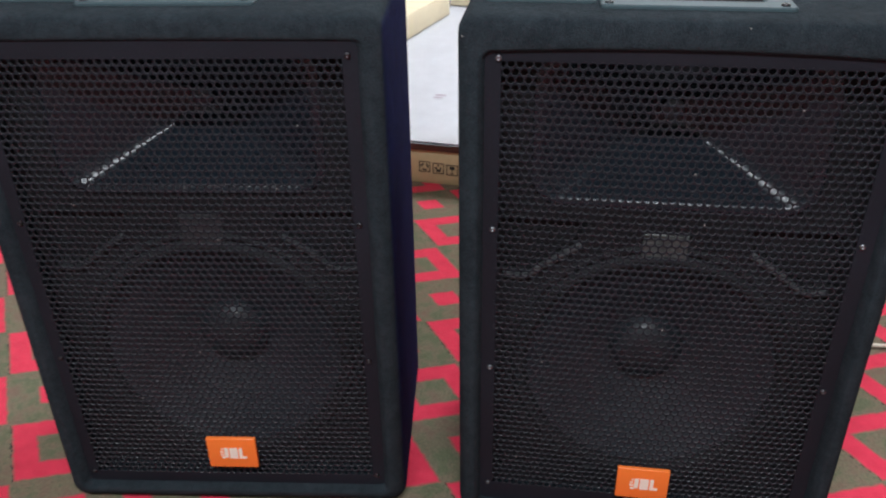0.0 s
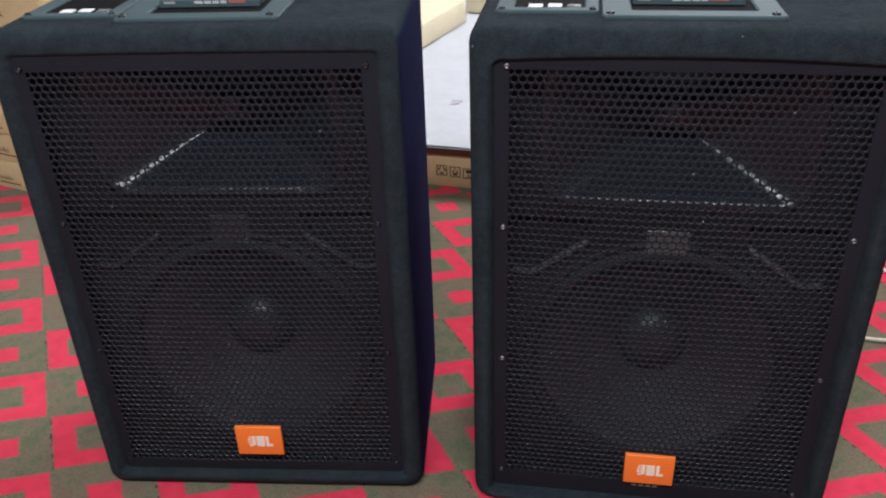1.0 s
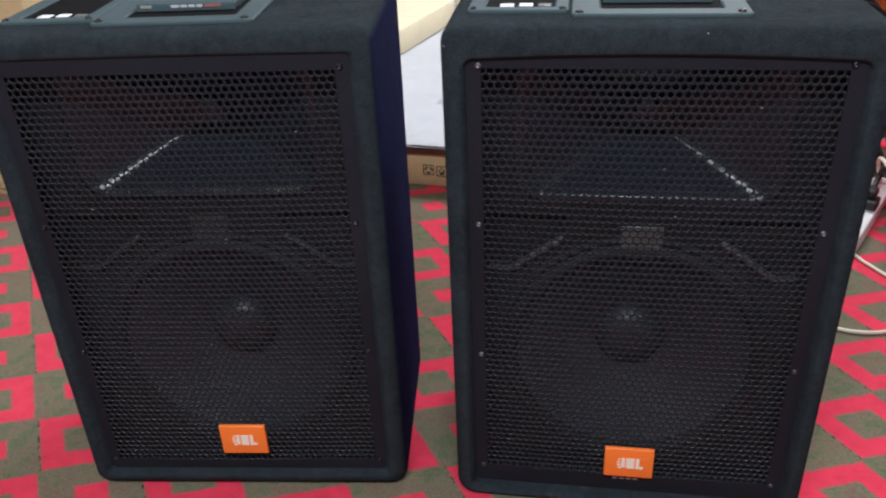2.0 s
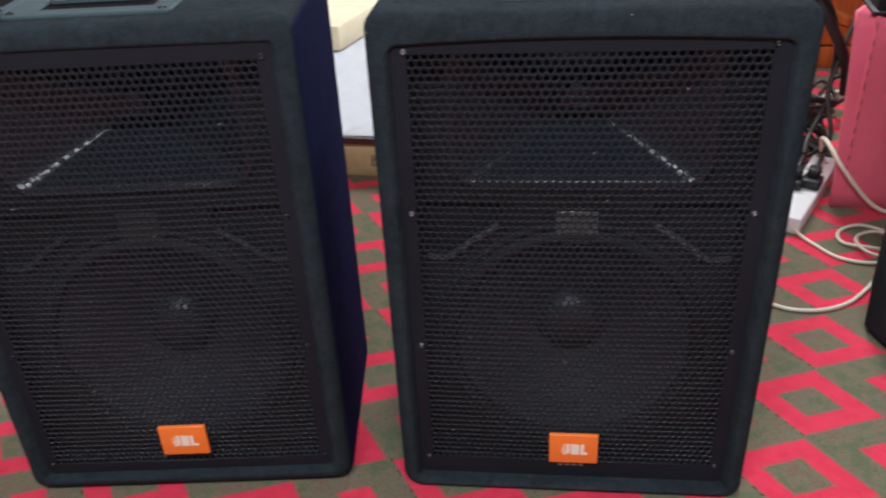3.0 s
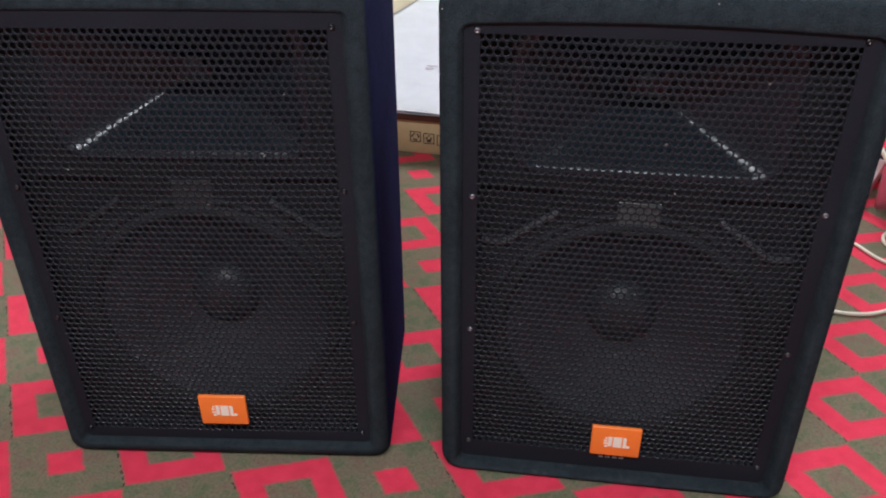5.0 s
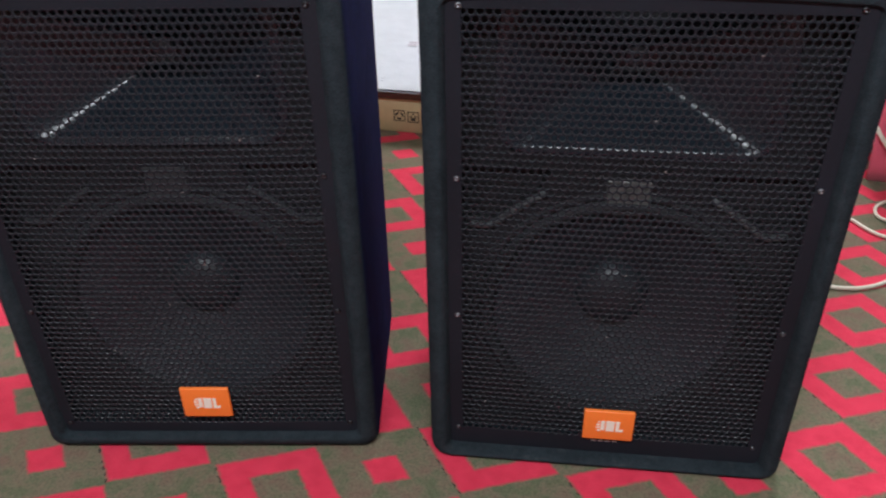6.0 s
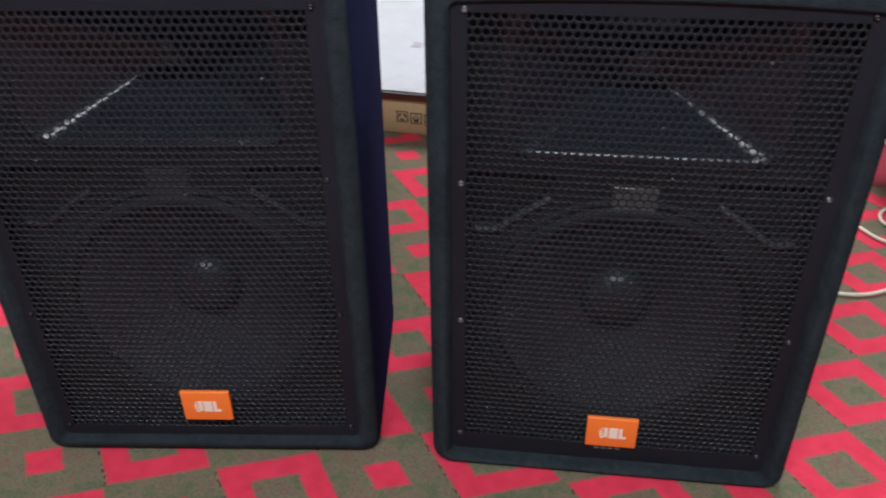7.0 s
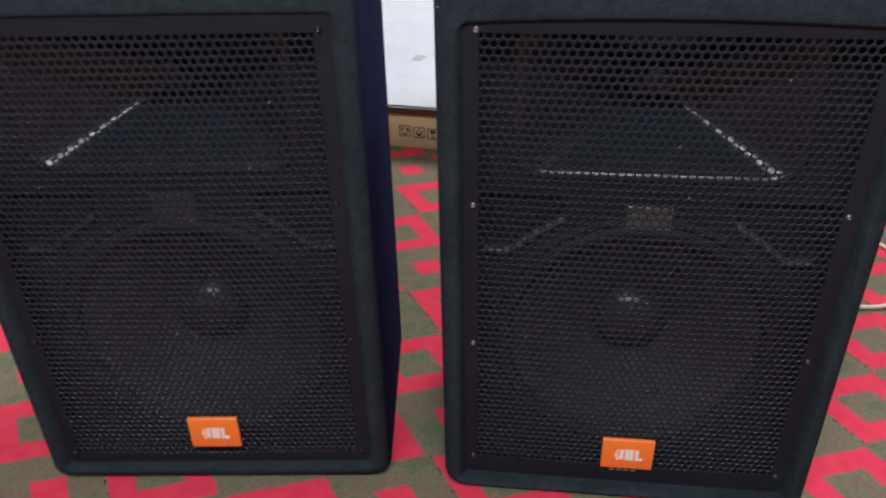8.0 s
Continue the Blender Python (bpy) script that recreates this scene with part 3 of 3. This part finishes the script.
def sheet_stack():
    ob = thing("paper_stack", (-0.30, 1.012, 0.113), "white printed paper sheets in a flat stack on a wooden board", "paper", "", -6)
    for k in range(3):
        bm = bmesh.new()
        x0, x1, y0, y1 = -0.50 + 0.004 * k, 0.36 - 0.003 * k, 0.0 + (0.003 * k * (k % 2)), 1.60 - 0.01 * k
        grid = [[bm.verts.new((x0 + (x1 - x0) * i / 16, y0 + (y1 - y0) * j / 16 + (0.003 * noise.noise((i * 0.9, k, 3)) if j == 0 else 0),
                               0.0035 * k + 0.0012 * (1 + noise.noise((i * 0.6, j * 0.5, k))))) for j in range(17)] for i in range(17)]
        for i in range(16):
            for j in range(16):
                bm.faces.new((grid[i][j], grid[i + 1][j], grid[i + 1][j + 1], grid[i][j + 1]))
        bmesh.ops.solidify(bm, geom=bm.faces[:], thickness=0.0022)
        part("sheet", smooth(bm), PAPER, ob)
    for s in range(2):
        part("print_bar", box(-0.042, -0.012 - 0.006 * s, 0.318 - 0.020 * s, 0.326 - 0.020 * s, 0.0115, 0.0122), PINK_INK, ob, "faint pink print")
    return ob


sheet_stack()
carton((-0.6645, 1.758, 0.125), -15.5, 0.30, 0.51, 0.078, "cream flat carton lying on white paper sheets", "cream cartons", CREAM)
carton((-0.27, 2.33, 0.125), -8, 0.26, 0.22, 0.10, "cream flat carton lying on white paper sheets", "cream cartons", CREAM)

# ---- stacked cartons ----
z = 0.0
for k, (dx, dy, turn) in enumerate(((0, 0, -16), (0.012, 0.006, -17), (-0.006, 0.002, -15.5), (0.004, 0.008, -16.5), (0.0, 0.004, -16))):
    c = carton((-1.52 + dx, 0.935 + dy, z), turn, 0.62, 0.42, 0.079, "flat brown cardboard carton with dark printing, in a stack", "stacked flat cartons")
    lettering("audio", 0.021, CARD_INK, c, flat_on(0.060, 0.026), "dark printed word")
    part("print_bar", box(-0.02, 0.035, -0.0008, 0.0002, 0.026, 0.046), CARD_INK, c, "dark printed bar")
    part("print_bar", box(0.055, 0.13, -0.0008, 0.0002, 0.016, 0.019), CARD_INK, c, "dark printed underline")
    z += 0.079
c = carton((-1.50, 0.945, z), -15, 0.66, 0.40, 0.27, "large brown cardboard carton with dark printing, on a stack")
lettering("PROFESSIONAL", 0.021, CARD_INK, c, flat_on(0.065, 0.066), "dark printed word")
part("print_bar", box(0.15, 0.19, -0.0008, 0.0002, 0.024, 0.040), CARD_INK, c, "dark printed mark")

# ---- power strip, plugs and cables ----
strip = thing("power_strip", (0.672, 0.742, 0), "white plastic power strip with black plugs, lying on carpet", "power strip", "", -28.5)
part("housing", smooth(box(-0.060, 0.0, 0.0, 0.36, 0.0, 0.038, 0.004, 3)), WHITE_PLASTIC, strip)
for y in (0.205, 0.262, 0.318):
    part("socket", merged(box(-0.044, -0.034, y, y + 0.004, 0.0375, 0.0388), box(-0.026, -0.016, y, y + 0.004, 0.0375, 0.0388), box(-0.033, -0.027, y + 0.016, y + 0.022, 0.0375, 0.0388)), DARK, strip, "dark socket slots")


def plug(at, turn):
    ob = thing("plug", at, "black moulded mains plug pushed into a power strip", "plug", "plugs in the strip", turn)
    part("body", smooth(box(-0.021, 0.021, -0.022, 0.022, 0.0, 0.022, 0.004, 3)), DARK, ob)
    part("grip", smooth(box(-0.013, 0.013, -0.004, 0.030, 0.020, 0.042, 0.005, 3)), DARK, ob)
    part("sleeve", tube([(0, 0.026, 0.032), (0, 0.044, 0.040), (0.002, 0.062, 0.052)], 0.006), DARK, ob)
    return ob


plug((0.735, 0.905, 0.0385), -28.5)
plug((0.695, 0.905, 0.0385), -28.5)


def cable(points, r, material, label, group):
    ob = thing("cable", (0, 0, 0), label, "cable", group)
    part("sheath", tube(points, r), material, ob)
    return ob


LOOSE = "ivory white cable lying in loops on carpet"
cable([(0.655, 0.765, 0.020), (0.672, 0.735, 0.006), (0.690, 0.698, 0.0045), (0.728, 0.640, 0.0045), (0.790, 0.624, 0.0045), (0.850, 0.660, 0.0045), (0.872, 0.715, 0.0045),
       (0.850, 0.758, 0.0045), (0.804, 0.782, 0.0045), (0.757, 0.752, 0.0045), (0.752, 0.704, 0.0045), (0.812, 0.668, 0.011), (0.900, 0.640, 0.0045)], 0.0037, WHITE_CABLE, LOOSE, "white cables")
cable([(0.900, 0.690, 0.0045), (0.838, 0.740, 0.0105), (0.790, 0.728, 0.0105), (0.775, 0.692, 0.0105), (0.790, 0.648, 0.0115), (0.860, 0.628, 0.0045), (0.930, 0.640, 0.0045)], 0.0036, WHITE_CABLE, LOOSE, "white cables")
cable([(0.470, 0.560, 0.0045), (0.520, 0.494, 0.0045), (0.556, 0.466, 0.0045), (0.590, 0.451, 0.0045), (0.642, 0.453, 0.0045), (0.695, 0.479, 0.0045), (0.742, 0.527, 0.0045), (0.790, 0.590, 0.0045)], 0.0037, WHITE_CABLE,
      "ivory white cable bowed across carpet", "white cables")
cable([(0.800, 1.035, 0.040), (0.772, 1.00, 0.110), (0.758, 0.925, 0.140), (0.778, 0.864, 0.106), (0.838, 0.852, 0.034), (0.880, 0.840, 0.008), (0.940, 0.828, 0.0045)], 0.0048, WHITE_CABLE,
      "ivory white cable hanging down onto carpet beside pink box", "white cables")

HANG = "black cable hanging down to a power strip"
cable([(0.765, 0.958, 0.095), (0.790, 1.000, 0.130), (0.782, 1.04, 0.200), (0.800, 1.07, 0.270), (0.850, 1.14, 0.36), (0.93, 1.18, 0.45), (0.95, 1.10, 0.47)], 0.005, BLACK_CABLE, HANG, "black cables")
cable([(0.725, 0.958, 0.095), (0.748, 1.020, 0.110), (0.790, 1.08, 0.160), (0.800, 1.09, 0.24), (0.785, 1.07, 0.34), (0.745, 1.05, 0.42), (0.66, 1.00, 0.47), (0.45, 0.72, 0.50), (0.27, 0.405, 0.42)], 0.006, BLACK_CABLE, HANG, "black cables")
cable([(0.24, 0.40, 0.40), (0.38, 0.58, 0.53), (0.58, 0.93, 0.52), (0.70, 1.05, 0.455), (0.75, 1.05, 0.385), (0.795, 1.06, 0.315), (0.825, 1.08, 0.255), (0.838, 1.10, 0.19)], 0.012, BLACK_CABLE, "thick bundle of black cable hanging beside pink box", "black cables")
tangle = random.Random(5)
for k in range(9):
    q = [(0.68 + 0.02 * k, 1.04 + 0.02 * k, 0.006), (0.80 - 0.012 * k + tangle.uniform(-0.03, 0.03), 1.08 + 0.02 * k, 0.04 + 0.016 * k), (0.75 + tangle.uniform(0, 0.07), 1.16 - 0.012 * k, 0.08 + 0.014 * k),
         (0.84 - tangle.uniform(0, 0.10), 1.19, 0.05 + 0.01 * k), (0.87, 1.10 + 0.03 * k, 0.006)]
    cable(q, 0.0046 + 0.0007 * (k % 3), BLACK_CABLE, "black cable tangled in a heap on carpet", "tangled black cables")
# Extra loops behind the heap, added also to darken carpet that lies in shade.
for k in range(7):
    bx, by = 0.70 + 0.035 * k, 1.22 + tangle.uniform(0, 0.24)
    q = [(bx - 0.06, by - 0.04, 0.006), (bx + tangle.uniform(-0.02, 0.05), by + 0.03, 0.03 + 0.012 * k), (bx + 0.07, by - 0.02, 0.05), (bx + 0.03, by - 0.09, 0.02 + 0.01 * k), (bx - 0.03, by - 0.05, 0.012), (bx + 0.02, by + 0.10, 0.006)]
    cable(q, 0.0055, BLACK_CABLE, "black cable tangled in a heap on carpet", "tangled black cables")
cable([(0.80, 1.46, 0.006), (0.90, 1.50, 0.006), (0.98, 1.60, 0.006), (1.10, 1.66, 0.006)], 0.006, WHITE_CABLE, "pale cable lying on carpet before a wooden cabinet", "white cables")


# ---- pink box with black device ----
def pink_box():
    ob = thing("pink_box", (0.783, 0.889, 0), "pink fabric-covered storage box with stitched edge, on carpet", "storage box", "", -8)
    rings = []
    for s in range(13):
        t = s / 12
        flare = 0.012 * (1 - t) ** 2
        row = []
        for x, _, y in rrect(0.0, 0.46, 0.0, 0.36, 0.012, 0, 4):
            front = 1 - y / 0.36
            row.append((x + 0.17 * y / 0.36 - flare * (x < 0.1) - 0.034 * t, y - flare * front + 0.003 * front * noise.noise((x * 7, t * 3, 1)), 0.436 * t))
        rings.append(row)
    part("body", smooth(loft(rings, True, True)), PINK, ob)
    part("hem", smooth(box(0.009, 0.017, -0.0075, 0.001, 0.02, 0.432, 0.002, 2)), PINK, ob, "raised folded hem")
    for k in range(12):
        part("stitch", box(0.0122, 0.0138, -0.0082, -0.007, 0.05 + 0.032 * k, 0.05 + 0.032 * k + 0.012 + 0.006 * (k % 2)), STITCH, ob, "dark stitch")
    return ob


pink_box()
device = thing("device", (0.778, 0.875, 0.436), "black electronic device with white front part, on pink box", "device", "", -8)
part("case", smooth(box(0.01, 0.36, 0.01, 0.26, 0.004, 0.085, 0.004, 2)), DARK, device)
part("tray", smooth(box(0.0, 0.37, 0.0, 0.27, 0.0, 0.006, 0.002, 2)), DARK, device)
part("white_panel", smooth(box(0.035, 0.085, 0.004, 0.012, 0.012, 0.055, 0.002, 2)), WHITE_PLASTIC, device, "white plastic panel")
part("white_panel", smooth(box(0.10, 0.16, 0.004, 0.012, 0.012, 0.055, 0.002, 2)), WHITE_PLASTIC, device, "white plastic panel")


# ---- orange wooden cabinet ----
def wood_cabinet():
    ob = thing("wooden_cabinet", (0.40, 1.86, 0), "orange varnished wooden cabinet with shaped door panels, on carpet", "cabinet")
    part("body", smooth(box(0, 1.5, 0.02, 0.48, 0, 1.0, 0.004, 2)), WOOD, ob)
    part("plinth", smooth(box(0, 1.5, 0.0, 0.02, 0.0, 0.07, 0.003, 2)), WOOD, ob)
    for k in range(3):
        x0 = 0.01 + 0.497 * k
        door = part("door", smooth(box(x0, x0 + 0.487, 0.0, 0.02, 0.076, 0.98, 0.004, 2)), WOOD, ob)
        outline = []
        for s in range(25):
            t = s / 24
            outline.append((x0 + 0.06 + 0.367 * t, 0.19 - 0.07 * math.sin(math.pi * t)))
        outline += [(x0 + 0.427, 0.90), (x0 + 0.06, 0.90)]
        cx, cz = x0 + 0.243, 0.53
        rings = [[(cx + (x - cx) * g, y, cz + (zz - cz) * g) for x, zz in outline] for g, y in ((1.0, 0.001), (0.98, -0.010), (0.93, -0.010), (0.90, -0.003))]
        part("raised_panel", loft(rings, False, True), WOOD, door, "raised panel with curved foot")
    return ob


wood_cabinet()
